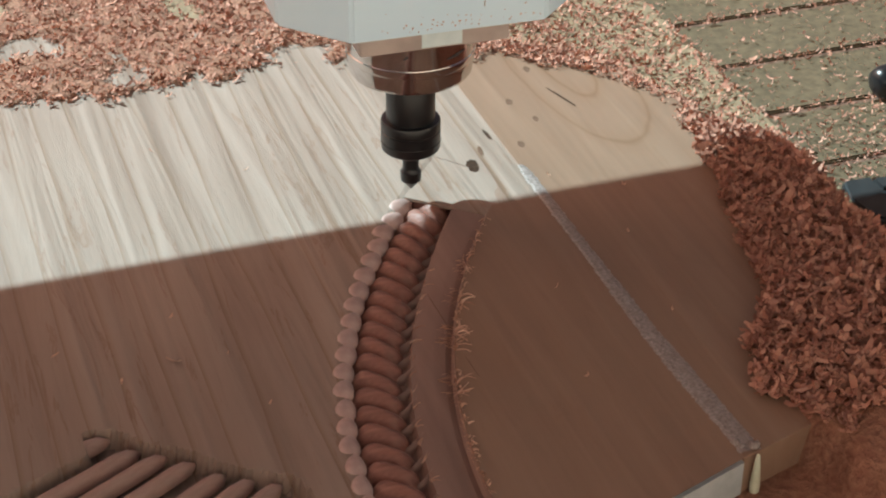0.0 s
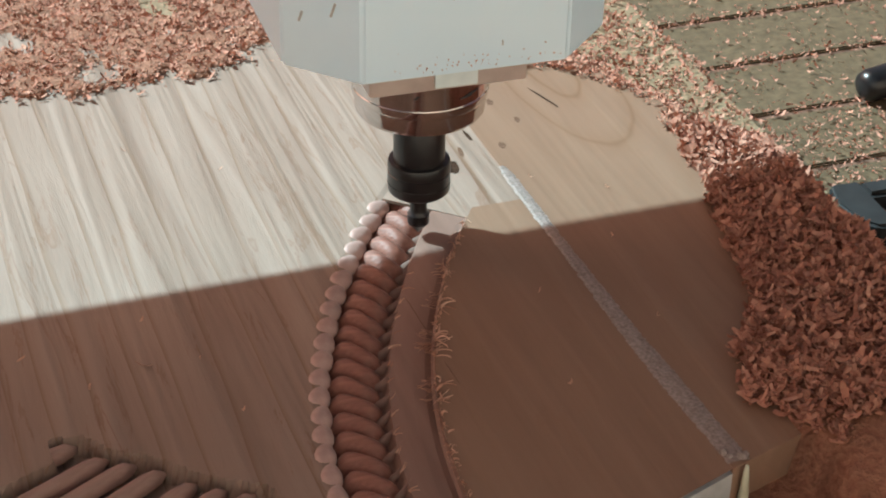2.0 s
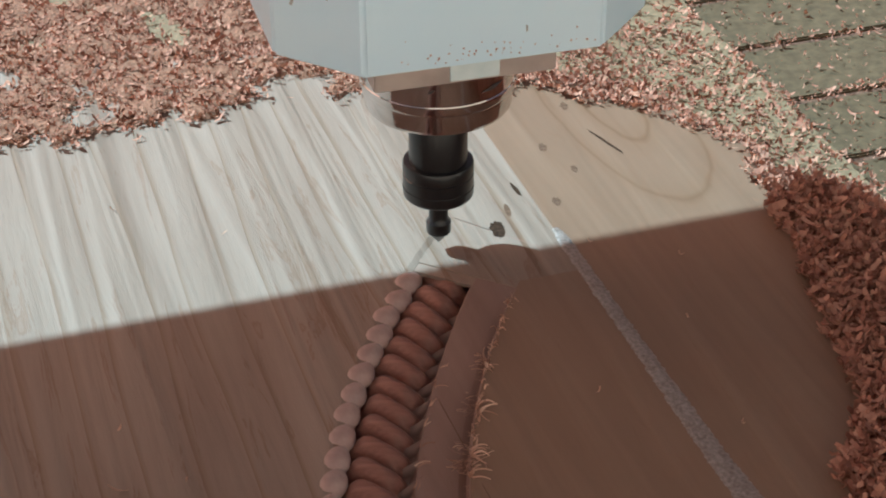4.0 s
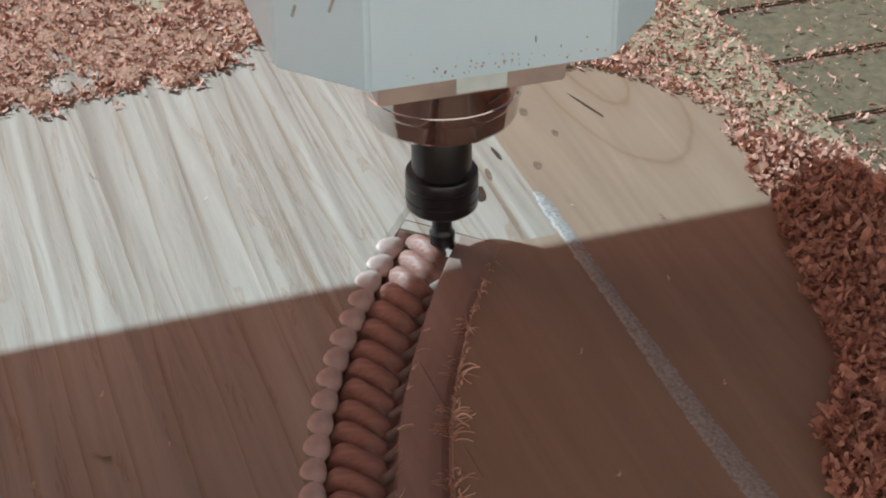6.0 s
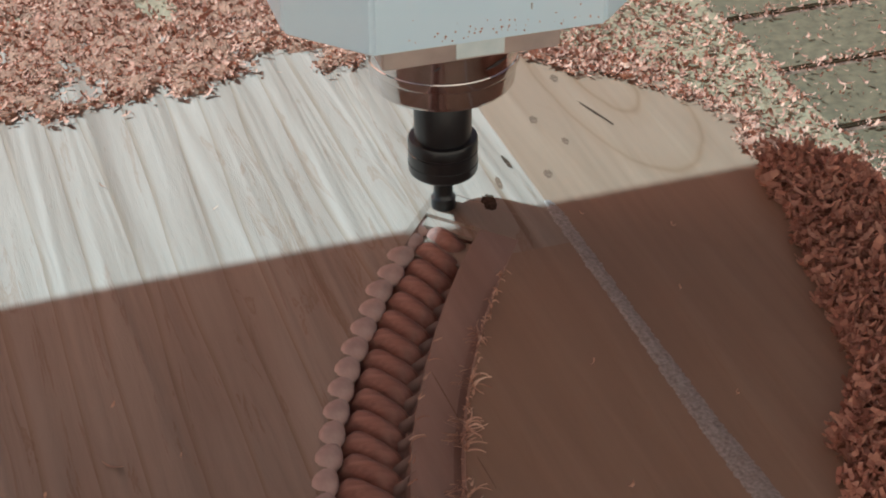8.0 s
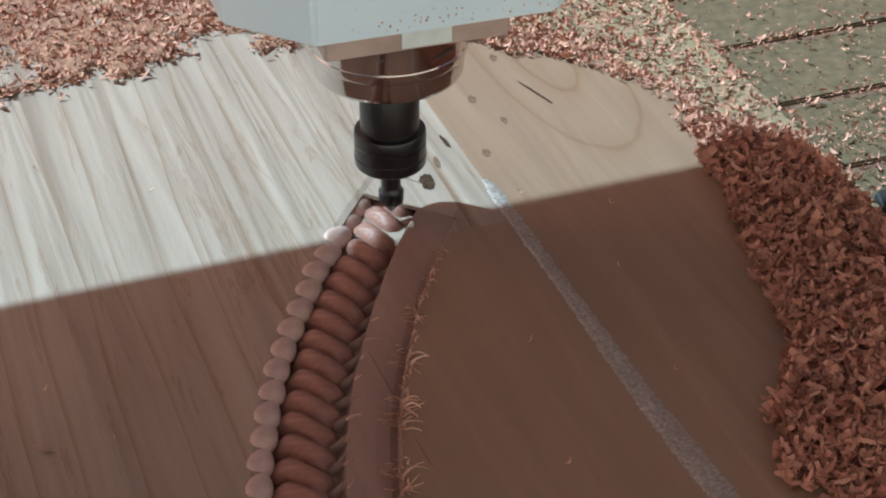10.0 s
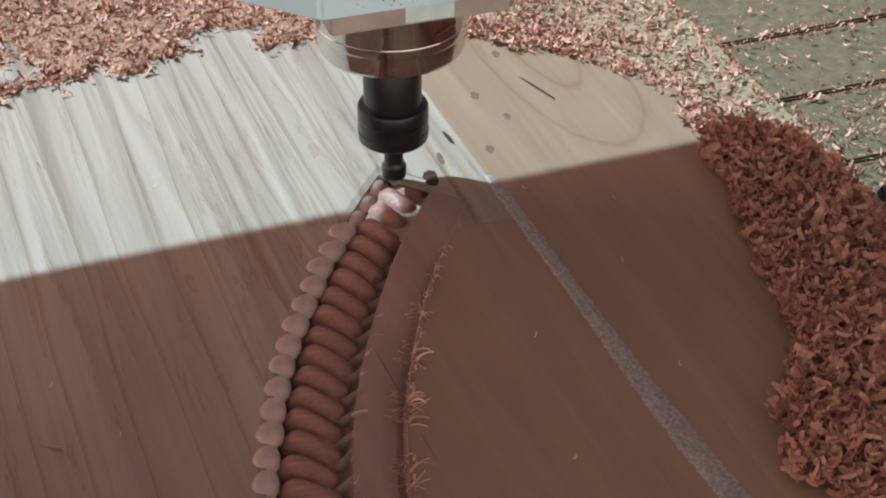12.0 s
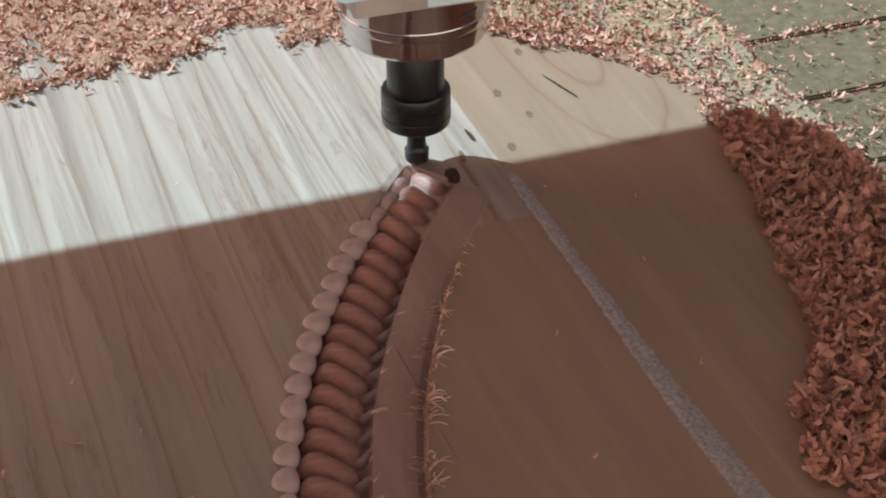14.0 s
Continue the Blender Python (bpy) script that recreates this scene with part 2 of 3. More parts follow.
def leaf_depth(x, y):
    if x > -0.198 or x < -0.36:
        return 0.0
    rim = rim_y(x) if x > -0.296 else -0.040 - 0.43 * (-0.296 - x)
    return -0.010 * max(0.0, min(1.0, (rim - y) / 0.0012))


def back_y(x):
    """The panel's far edge, under the shavings."""
    return float(np.interp(x, (-0.62, -0.20, SEAM_X, 0.098, 0.128), (0.46, 0.43, 0.345, 0.272, 0.20)))


# ---- bed, sheet, floor ----
def build_bed():
    # Unseen floor, kept pale and warm so that it bounces light upwards.
    g = link_mesh("floor", rounded_box((60, 60, 0.1), (0, 0, -0.95), 0), GROUND)
    tagged(g, "unseen workshop floor under the router, coloured warm to bounce light", "floor", kind="structure")
    # Unseen wall added to bounce warm sunlight onto the spindle and the shade.
    wall = link_mesh("bounce_wall", rounded_box((9.0, 0.2, 3.4), (0, -3.0, 0.75), 0.01), BOUNCE_CREAM)
    tagged(wall, "unseen cream wall added behind the router to bounce warm light", "wall", kind="structure")
    bed = empty("router_bed")
    tagged(bed, "khaki slatted router bed with narrow slots, strewn with shavings", "machine bed")
    part("bed_base", rounded_box((1.9, 2.0, 0.08), (0.1, 0.56, BED_Z - 0.0425), 0.002), SLOT, bed)
    for lx in (-0.75, 0.95):
        for ly in (-0.36, 1.4):
            part("leg", rounded_box((0.1, 0.1, 0.7755), (lx, ly, -0.51225), 0.004), BEAM, bed)
    pitch, first = 0.0745, 0.385 - 0.0745 * 11
    me = None
    for k in range(25):
        y = first + pitch * (k + 0.5)
        if me is None:
            ob = part("slat", rounded_box((1.86, pitch - 0.0070, 0.03), (0, 0, 0), 0.0012), SLAT, bed)
            me = ob.data
        else:
            ob = new("slat", me)
            ob.parent = bed
        ob.location = (0.1, y, BED_Z - 0.015)
    sheet = link_mesh("base_sheet", rounded_box((1.0, 1.4, SHEET_Z - BED_Z), (SHEET_EDGE - 0.5, 0.30, (SHEET_Z + BED_Z) / 2), 0.0015), MDF)
    tagged(sheet, "pale fibreboard sheet lying on the slatted bed", "board")


# ---- carved panel ----
def build_panel():
    panel = empty("relief_carving")
    tagged(panel, "carved brown softwood panel of two glued boards with rope relief", "wood carving")
    lefts = [-0.62 + 0.042 * k for k in range(6)] + [-0.368 + 0.0025 * k for k in range(69)]
    n_left, n_right = len(lefts) + 12, 16
    rows, v = [], -0.30
    vs = []
    while v < 0.46:
        vs.append(v)
        v += 0.002 if -0.16 < v < 0.0 else 0.0035
    vs += [FRONT_END - 0.0005, FRONT_END + 0.0005]
    vs.sort()
    for v in vs:
        row = []
        cut = v < FRONT_END
        a = row_point(v, PROFILE[0][0])
        for k in range(n_left):
            x, y = (lefts[k] if k < len(lefts) else -0.1965 + (a.x + 0.1965) * (k - len(lefts)) / (n_left - len(lefts))), v
            row.append((x, y, leaf_depth(x, y)))
        for d, z in PROFILE:
            p = row_point(v, d)
            if d > 0.57:
                z *= 1.0 - 0.9 * max(0.0, min(1.0, (v - 0.06) / 0.075))
            row.append((p.x, p.y, z if cut else 0.0))
        e = row_point(v, 1.0)
        for k in range(1, n_right + 1):
            f = k / n_right
            row.append((e.x + (SEAM_X - e.x) * f, e.y + f * 0.0, 0.0))
        rows.append(row)
    # past the seam's crossing the rows stop at the joint
    rows = [[(min(x, SEAM_X), y, z) for x, y, z in r] for r in rows]
    out = []
    for r in rows:
        q = []
        for x, y, z in r:
            y2 = min(max(y, near_end_left(x)), back_y(x))
            q.append((x, y2, z))
        out.append(q)
    split1, split2 = n_left, n_left + len(PROFILE) - 1

    def slot(i, j):
        if vs[i] >= FRONT_END:
            return 0
        if vs[i] > 0.148 and j >= split2:
            return 0
        return 0 if j < split1 + 2 else (2 if j < split2 else 1)
    bm = grid_mesh(out, slot)
    bmesh.ops.remove_doubles(bm, verts=bm.verts[:], dist=1e-5)
    bmesh.ops.dissolve_degenerate(bm, edges=bm.edges[:], dist=1e-6)
    part("carved_board", bm, [WOOD_ROUGH, WOOD_SMOOTH, WOOD_CUT], panel, "grooved grey-brown board carved with a rope moulding", smooth=False)
    # body of the left board below its top, and the grey waxed end
    xa, xb = -0.62, SEAM_X
    part("board_core", prism([(xa, near_end_left(xa)), (xb, near_end_left(xb)), (xb, back_y(xb) - 0.001), (-0.2, back_y(-0.2) - 0.001), (xa, 0.458)], SHEET_Z, -0.0145), WOOD_CUT, panel)
    bm = prism([(xa, near_end_left(xa) - 0.001), (xb, near_end_left(xb) - 0.001), (xb, near_end_left(xb) + 0.002), (xa, near_end_left(xa) + 0.002)], SHEET_Z, -0.002)
    part("waxed_end", bm, WAX, panel, "grey waxed end grain")
    # right board
    o = [(SEAM_X + 0.0002, near_end_right(SEAM_X)), (RIGHT_X - 0.006, near_end_right(RIGHT_X - 0.006)), (RIGHT_X - 0.008, -0.02), (RIGHT_X - 0.002, 0.10), (RIGHT_X, 0.20), (0.098, 0.272), (SEAM_X + 0.0002, 0.345)]
    part("smooth_board", prism(o, SHEET_Z, 0.0, 0.0003), WOOD_SMOOTH, panel, "smooth planed brown board")
    # glue seam
    rnd = random.Random(4)
    rows = []
    y = -0.141
    while y < 0.153:
        w = 0.0036 + 0.0022 * max(0.0, min(1.0, (0.05 - y) / 0.12)) + 0.0006 * fbm(y * 140, 1.0)
        if y > 0.14:
            w *= 0.4 + 0.6 * (0.153 - y) / 0.013
        x = 0.0003 + 0.0045 * max(0.0, -0.04 - y) / 0.10
        j = [rnd.uniform(-0.0005, 0.0005) for _ in range(2)]
        rows.append([(x - w + j[0], y, 0.0), (x - w * 0.6 + j[0], y, 0.0005 + 0.0004 * abs(fbm(y * 700, 3))), (x + w * 0.3, y, 0.0005 + 0.0004 * abs(fbm(y * 700, 8))), (x + w + j[1], y, 0.0)])
        y += 0.0012
    part("glue_seam", grid_mesh(rows), GLUE, panel, "rough grey glue line")
    bm = lathe([(0, -0.030), (0.0022, -0.029), (0.0026, -0.017), (0.0016, -0.005), (0.0009, 0.0010), (0, 0.0014)], 12)
    part("glue_drip", bm, GLUE_DRIP, panel, "pale dried glue drip", True, pose(0.0062, near_end_left(0.0062) - 0.0035, 0))
    for k, (dx, dy, s) in enumerate([(-0.010, 0.016, 0.0022), (-0.006, 0.010, 0.0016), (0.004, 0.007, 0.0026), (0.009, 0.009, 0.0016)]):
        bm = bmesh.new()
        bmesh.ops.create_icosphere(bm, subdivisions=2, radius=s)
        for vv in bm.verts:
            vv.co *= 1 + 0.5 * fbm(vv.co.x * 500 + k, vv.co.y * 500, vv.co.z * 500)
        part("glue_lump", bm, GLUE, panel, "", True, pose(0.0052 + dx * 0.5, near_end_left(0.005) + dy * 0.6, 0.0008))
    build_rope(panel)
    build_leaf(panel)
    build_knots(panel)
    build_splinters(panel)
    return panel


def strand_bm():
    """One bulging strand of the rope, lying across it with an S bend."""
    bm = bmesh.new()
    rings = []
    n, m = 13, 12
    for i in range(n):
        s = -1 + 2 * i / (n - 1)
        r = max(0.04, (1 - abs(s) ** 2.4)) ** 0.5
        cx = s * 0.0150
        cy = -0.0012 * s - 0.0030 * math.sin(s * math.pi)
        cz = -0.0010 * s * s - 0.0042 * max(0.0, abs(s) - 0.55)
        ring = []
        for k in range(m):
            a = 2 * math.pi * k / m
            ca, sa = math.cos(a), math.sin(a)
            ring.append(bm.verts.new((cx, cy + 0.0077 * r * ca, cz + 0.0116 * r * sa - 0.0116)))
        rings.append(ring)
    for a, b in zip(rings, rings[1:]):
        for k in range(m):
            j = (k + 1) % m
            bm.faces.new((a[k], a[j], b[j], b[k]))
    bm.faces.new(rings[0])
    bm.faces.new(rings[-1][::-1])
    bmesh.ops.recalc_face_normals(bm, faces=bm.faces[:])
    return bm


def scallop_bm(w, l, h, tilt):
    """A scooped facet beside the rope, tipped towards it."""
    bm = bmesh.new()
    bmesh.ops.create_uvsphere(bm, u_segments=14, v_segments=9, radius=1)
    t = Matrix.Rotation(radians(tilt), 4, "Y")
    for v in bm.verts:
        v.co = t @ Vector((v.co.x * w * (1 - 0.22 * v.co.y) + 0.0018 * v.co.y, v.co.y * l, v.co.z * h))
    return bm


def web_bm():
    """Thin curved wall between two scooped pockets, rising to the flat strip."""
    bm = bmesh.new()
    rows = []
    for i in range(8):
        s = i / 7
        x, y = -0.0050 + 0.0105 * s, -0.0052 + 0.0030 * s + 0.0032 * s * s
        top, w = -0.0105 + 0.0062 * s ** 0.7, 0.0005 + 0.0006 * s
        rows.append([bm.verts.new((x, y - w * 2.2, -0.0136)), bm.verts.new((x, y - w * 0.5, top)), bm.verts.new((x, y + w * 0.5, top)), bm.verts.new((x, y + w * 3.0, -0.0136))])
    for a, b in zip(rows, rows[1:]):
        for k in range(3):
            bm.faces.new((a[k], b[k], b[k + 1], a[k + 1]))
    bmesh.ops.recalc_face_normals(bm, faces=bm.faces[:])
    return bm


ROPE = []


def build_rope(panel):
    v, step = -0.24, 0.0002
    pts = []
    run, last = 0.0, None
    while v < FRONT_END + 0.004:
        p = Vector((bead_x(v), v))
        if last is not None:
            run += (p - last).length
        if last is None or run >= 0.0150:
            pts.append(v)
            run = 0.0
        last = p
        v += step
    shared = {}
    wob = random.Random(21)

    def piece(name, make, mat, p, z, turn):
        if name not in shared:
            ob = part(name, make(), mat, panel, "", True)
            shared[name] = ob.data
        else:
            ob = new(name, shared[name])
            ob.parent = panel
        ob.matrix_basis = pose(p.x + wob.gauss(0, 0.0003), p.y + wob.gauss(0, 0.0003), z - abs(wob.gauss(0, 0.0003)), 0, 0, turn + wob.gauss(0, 2.2))
        return ob
    for v in pts:
        tangent = Vector((bead_x(v + 0.002) - bead_x(v - 0.002), 0.004)).normalized()
        turn = math.degrees(math.atan2(-tangent.x, tangent.y))
        if v - 0.004 < FRONT_END:
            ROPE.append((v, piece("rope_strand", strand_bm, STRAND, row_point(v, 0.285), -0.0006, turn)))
            if v < FRONT_START:
                piece("pocket_web", web_bm, WOOD_CUT, row_point(v - 0.0035, 0.545), 0.0, turn)
        piece("outer_scallop", lambda: scallop_bm(0.0060, 0.0094, 0.0034, 34), BEAD_LIT, row_point(v + 0.004, 0.010), -0.0029 if v < FRONT_START - 0.004 else -0.0049, turn)


def rib_bm(length, w):
    bm = bmesh.new()
    rings = []
    n, m = 14, 9
    for i in range(n):
        s = i / (n - 1)
        r = min(1.0, (s * 9) ** 0.5 if s > 0 else 0.12)
        r = max(r, 0.12)
        ring = []
        for k in range(m):
            a = math.pi * k / (m - 1)
            ring.append(bm.verts.new((w * r * math.cos(a), -length * s, w * 1.5 * r * math.sin(a) - 0.0085)))
        rings.append(ring)
    for a, b in zip(rings, rings[1:]):
        for k in range(m - 1):
            bm.faces.new((a[k], a[k + 1], b[k + 1], b[k]))
    bm.faces.new(rings[0])
    bmesh.ops.recalc_face_normals(bm, faces=bm.faces[:])
    return bm


def build_leaf(panel):
    """Fluted leaf: ribs fan out below a curved rim."""
    for k in range(8):
        x = -0.284 + 0.0118 * k
        y = rim_y(x) + 0.0005
        part("leaf_rib", rib_bm(0.085, 0.0046), RIB, panel, "", True, pose(x, y, 0.0016, 0, 0, -66 + 2.0 * k))


def build_knots(panel):
    def knot(x, y, rx, ry, turn, seed, mat=KNOT, z=0.0):
        bm = bmesh.new()
        c = bm.verts.new((0, 0, 0.00025))
        ring = []
        for k in range(26):
            a = 2 * math.pi * k / 26
            r = 1 + 0.32 * fbm(math.cos(a) * 2.2, math.sin(a) * 2.2, seed)
            ring.append(bm.verts.new((rx * r * math.cos(a), ry * r * math.sin(a), 0.00015)))
        for k in range(26):
            bm.faces.new((c, ring[k], ring[(k + 1) % 26]))
        part("knot", bm, mat, panel, "small dark knot", True, pose(x, y, z, 0, 0, turn))
    knot(-0.028, 0.160, 0.0036, 0.0075, -8, 1.0)
    for x, y, rx, ry, seed in ((0.023, 0.231, 0.0022, 0.0042, 2.0), (0.051, 0.271, 0.0021, 0.0046, 6.0), (0.031, 0.204, 0.0017, 0.0036, 7.0), (0.010, 0.176, 0.0022, 0.0040, 8.0), (-0.017, 0.176, 0.0015, 0.0060, 4.0)):
        knot(x, y, rx, ry, -8, seed, KNOT_BROWN)
    knot(-0.006, 0.194, 0.0012, 0.0070, 3, 3.0)
    knot(0.058, 0.226, 0.0009, 0.017, 16, 5.0)
    # a hair crack along the grain, across the strip and on over the smooth board
    knot(-0.0972, 0.024, 0.00028, 0.0195, 1, 9.0, KNOT_BROWN, z=-0.0041)
    knot(-0.0990, -0.033, 0.00024, 0.0110, 2, 10.0, KNOT_BROWN)


def build_splinters(panel):
    """Torn fibres along the groove's outer edge and in the dark gap beside the rope."""
    rnd = random.Random(11)
    bm = bmesh.new()

    def fibre(p, direction, length, lift, width):
        side = Vector((-direction.y, direction.x, 0)) * width
        prev = None
        n = 5
        bend = rnd.uniform(-0.9, 0.9)
        for i in range(n):
            s = i / (n - 1)
            q = Vector((p.x, p.y, p.z)) + direction * length * s + Vector((-direction.y, direction.x, 0)) * bend * length * s * s + Vector((0, 0, lift * math.sin(s * 2.4)))
            w = side * (1 - 0.8 * s) * rnd.uniform(0.6, 1.3)
            pair = (bm.verts.new(q - w), bm.verts.new(q + w + Vector((0, 0, width))))
            if prev:
                bm.faces.new((prev[0], prev[1], pair[1], pair[0]))
            prev = pair
    y = -0.19
    while y < 0.10:
        dense = 1.0 if (-0.055 < y < -0.04 or -0.018 < y < 0.0 or 0.02 < y < 0.03 or 0.048 < y < 0.058) else 0.28
        for _ in range(11):
            if rnd.random() < dense:
                yy = y + rnd.uniform(0, 0.004)
                a = rnd.gauss(3.0, 0.9)
                if rnd.random() < 0.22:
                    a = rnd.uniform(-0.6, 0.9)
                fibre(Vector((edge_x(yy) + rnd.uniform(-0.002, 0.001), yy, 0.0)), Vector((math.cos(a), math.sin(a), 0)), rnd.uniform(0.003, 0.009) * (1.0 if dense > 0.5 else 0.4), rnd.uniform(0.0, 0.0030), rnd.uniform(0.00015, 0.0007))
        y += 0.004
    tagged(part("torn_edge", bm, FIBRE, panel, "torn orange wood fibres"), kind="stuff")
    bm = bmesh.new()
    for v, ob in ROPE:
        p = row_point(v - 0.006, 0.555)
        for _ in range(2):
            a = rnd.uniform(0.1, 0.9)
            fibre(Vector((p.x + rnd.uniform(-0.001, 0.001), p.y - 0.006 + rnd.uniform(-0.001, 0.001), -0.0042)), Vector((math.cos(a), math.sin(a), 0)), rnd.uniform(0.003, 0.007), 0.0008, rnd.uniform(0.0002, 0.0004))
    tagged(part("gap_fuzz", bm, FIBRE, panel, "torn orange wood fibres"), kind="stuff")


def build_crumbs():
    """Single chips lying on the panel."""
    rnd = random.Random(31)
    spots = [(-0.243, 0.020), (-0.215, 0.018), (-0.272, 0.010), (-0.236, 0.060), (-0.30, 0.045), (-0.205, -0.03), (0.020, -0.02), (0.031, 0.06), (-0.046, -0.06), (-0.03, 0.02), (0.05, 0.11), (-0.16, 0.20), (-0.21, 0.24), (0.012, 0.135)]
    for n, (x, y) in enumerate(spots):
        verts, faces = [], []
        shaving(verts, faces, Vector((0, 0, 0)), 0.010 if n == 0 else rnd.uniform(0.003, 0.0055), rnd)
        low = min(v.z for v in verts)
        me = bpy.data.meshes.new("wood_chip")
        me.from_pydata([(v.x, v.y, v.z - low) for v in verts], [], faces)
        me.materials.append(FIBRE)
        ob = new("wood_chip", me)
        ob.location = (x, y, 0.0002)
        tagged(ob, "small curled pale wood chip lying on the panel", "wood chip", "loose chips")


# uncut stock ahead of the cutter: each strip is worn down as the cutter passes
STOCK = []


def build_stock(panel):
    n = 7
    for k in range(n):
        v0 = FRONT_START + (FRONT_END - FRONT_START) * k / n
        v1 = FRONT_START + (FRONT_END - FRONT_START) * (k + 1) / n
        bm = bmesh.new()
        top, low = [], []
        for v in (v0, v1):
            line = [row_point(v, 0.012 + 0.974 * j / 12) for j in range(13)]
            top.append([bm.verts.new((p.x, p.y, 0.0)) for p in line])
            low.append([bm.verts.new((p.x, p.y, -0.002)) for p in line])
        for j in range(12):
            bm.faces.new((top[0][j], top[0][j + 1], top[1][j + 1], top[1][j]))
            bm.faces.new((low[0][j], low[1][j], low[1][j + 1], low[0][j + 1]))
            bm.faces.new((top[0][j], low[0][j], low[0][j + 1], top[0][j + 1]))
            bm.faces.new((top[1][j], top[1][j + 1], low[1][j + 1], low[1][j]))
        STOCK.append(part("uncut_strip", bm, WOOD_ROUGH, panel))


# ---- chips ----
def clean_limit(x):
    """How far back the panel is swept clean, with teeth along the grain."""
    base = float(np.interp(x, (-0.6, -0.29, -0.19, -0.10, -0.06, 0.0, 0.045, 0.066, 0.100, 0.118), (0.36, 0.330, 0.318, 0.330, 0.318, 0.304, 0.292, 0.272, 0.240, 0.192)))
    calm = 0.5 if x > 0.0 else 1.0
    return base + calm * (0.020 * fbm(x * 38, 2.0) + 0.017 * fbm(x * 120, 5.0))


def clean_side(y):
    """How far to the side the panel is clean."""
    base = float(np.interp(y, (-0.16, -0.10, -0.07, -0.052, -0.032, 0.02, 0.05, 0.075, 0.127, 0.15, 0.18), (0.05, 0.032, 0.036, 0.05, 0.069, 0.081, 0.087, 0.096, 0.106, 0.110, 0.115)))
    return base + 0.004 * min(1.0, max(0.0, (y + 0.06) / 0.06)) + 0.007 * fbm(y * 45, 7.0) + 0.004 * fbm(y * 160, 9.0)


def covered(x, y):
    return y > clean_limit(x) or x > clean_side(y)


def heap(x, y):
    """Height of the litter's surface."""
    ground = SHEET_Z if x < SHEET_EDGE else BED_Z
    if x < RIGHT_X - 0.004 and y < back_y(x) - 0.002:
        rise = 0.0
        if x > 0.02 and y < 0.15:
            rise = 0.007 * min(1.0, max(0.0, x - clean_side(y)) / 0.03)
        return 0.0005 + rise
    near = 1 / (1 + math.exp((y - 0.150) / 0.008))
    wide = 0.178 + 0.006 * fbm(y * 30, 12.0)
    pile = 0.006 + 0.005 * fbm(x * 30, y * 30) - 0.030 * max(0.0, (x - 0.15) / 0.04) ** 2
    pile = ground + (pile - ground) / (1 + math.exp((x - wide) / 0.008))
    d = max(0.0, x - RIGHT_X + 0.004, (y - back_y(x)) * 0.8)
    bank = ground + 0.001 - ground * math.exp(-(d / 0.022) ** 2)
    return max(ground, bank * (1 - near) + pile * near)


def build_litter():
    rows = []
    for i in range(170):
        y = -0.20 + i * 0.0062
        row = []
        for j in range(170):
            x = -0.80 + j * 0.0062
            z = heap(x, y) + 0.0014 * fbm(x * 140, y * 140)
            bare = 0.0
            if not covered(x, y):
                bare = 0.022
            elif x > 0.188:
                bare = 0.03
            elif y > 0.16 and x < 0.03 and fbm(x * 17, y * 17, 3.0) > 0.30:
                bare = 0.006
            elif y > 0.16:
                bare = 0.004 + 0.010 * max(0.0, min(1.0, (x - 0.04) / 0.04)) - 0.004 * fbm(x * 60, y * 60, 4.0)
                bare -= 0.0058 * (x < 0.03)
            row.append((x, y, z - bare))
        rows.append(row)
    bed = link_mesh("litter", grid_mesh(rows), LITTER, smooth=True)
    tagged(bed, "fine reddish wood dust banked round the panel", "wood dust", kind="stuff")


def shaving(verts, faces, p, size, rnd):
    """One curled flake: three segments, bent and twisted."""
    turn = Euler((rnd.gauss(0, 0.5), rnd.gauss(0, 0.36), rnd.uniform(0, 6.283))).to_matrix()
    l, w, c = size, size * rnd.uniform(0.14, 0.36), rnd.uniform(0.8, 3.6)
    base = len(verts)
    n = 3
    for i in range(n + 1):
        s = i / n - 0.5
        a = s * c
        q = Vector((math.sin(a) / c * l, 0, (1 - math.cos(a)) / c * l))
        ww = w * (0.55 + 0.45 * math.cos(s * 2.6)) * rnd.uniform(0.7, 1.2)
        for side in (-0.5, 0.5):
            verts.append(p + turn @ (q + Vector((rnd.uniform(-0.1, 0.1) * w, side * ww, side * 0.25 * w))))
    for i in range(n):
        k = base + 2 * i
        faces.append((k, k + 1, k + 3, k + 2))


def build_chips(name, label, count, area, small, big, lift, keep, seed):
    rnd = random.Random(seed)
    verts, faces = [], []
    made = 0
    for _ in range(count * 6):
        if made >= count:
            break
        x, y = rnd.uniform(area[0], area[1]), rnd.uniform(area[2], area[3])
        if not keep(x, y, rnd):
            continue
        z = heap(x, y) + 0.001 + rnd.random() ** 2 * lift
        shaving(verts, faces, Vector((x, y, z)), small + (big - small) * rnd.random() ** 2, rnd)
        made += 1
    me = bpy.data.meshes.new(name)
    me.from_pydata(verts, [], faces)
    me.materials.append(CHIP)
    tagged(new(name, me), label, "wood shavings", kind="stuff")


def keep_back(x, y, rnd):
    return y > clean_limit(x) - 0.002 and x < 0.04 + 0.08 * rnd.random() and fbm(x * 17, y * 17, 3.0) < rnd.uniform(0.12, 0.5)


def keep_pile(x, y, rnd):
    return x > clean_side(y) and y < 0.150 + 0.02 * rnd.random() and y > -0.142 + 0.10 * max(0.0, x - 0.04) - 0.02 * fbm(x * 40, 4.0) and x < 0.186 + 0.006 * fbm(y * 30, 12.0) + 0.01 * rnd.random()


def keep_side(x, y, rnd):
    return covered(x, y) and y > 0.13 and rnd.random() < 1.0 - 5.0 * max(0.0, x - 0.10) - 1.5 * max(0.0, y - 0.3)


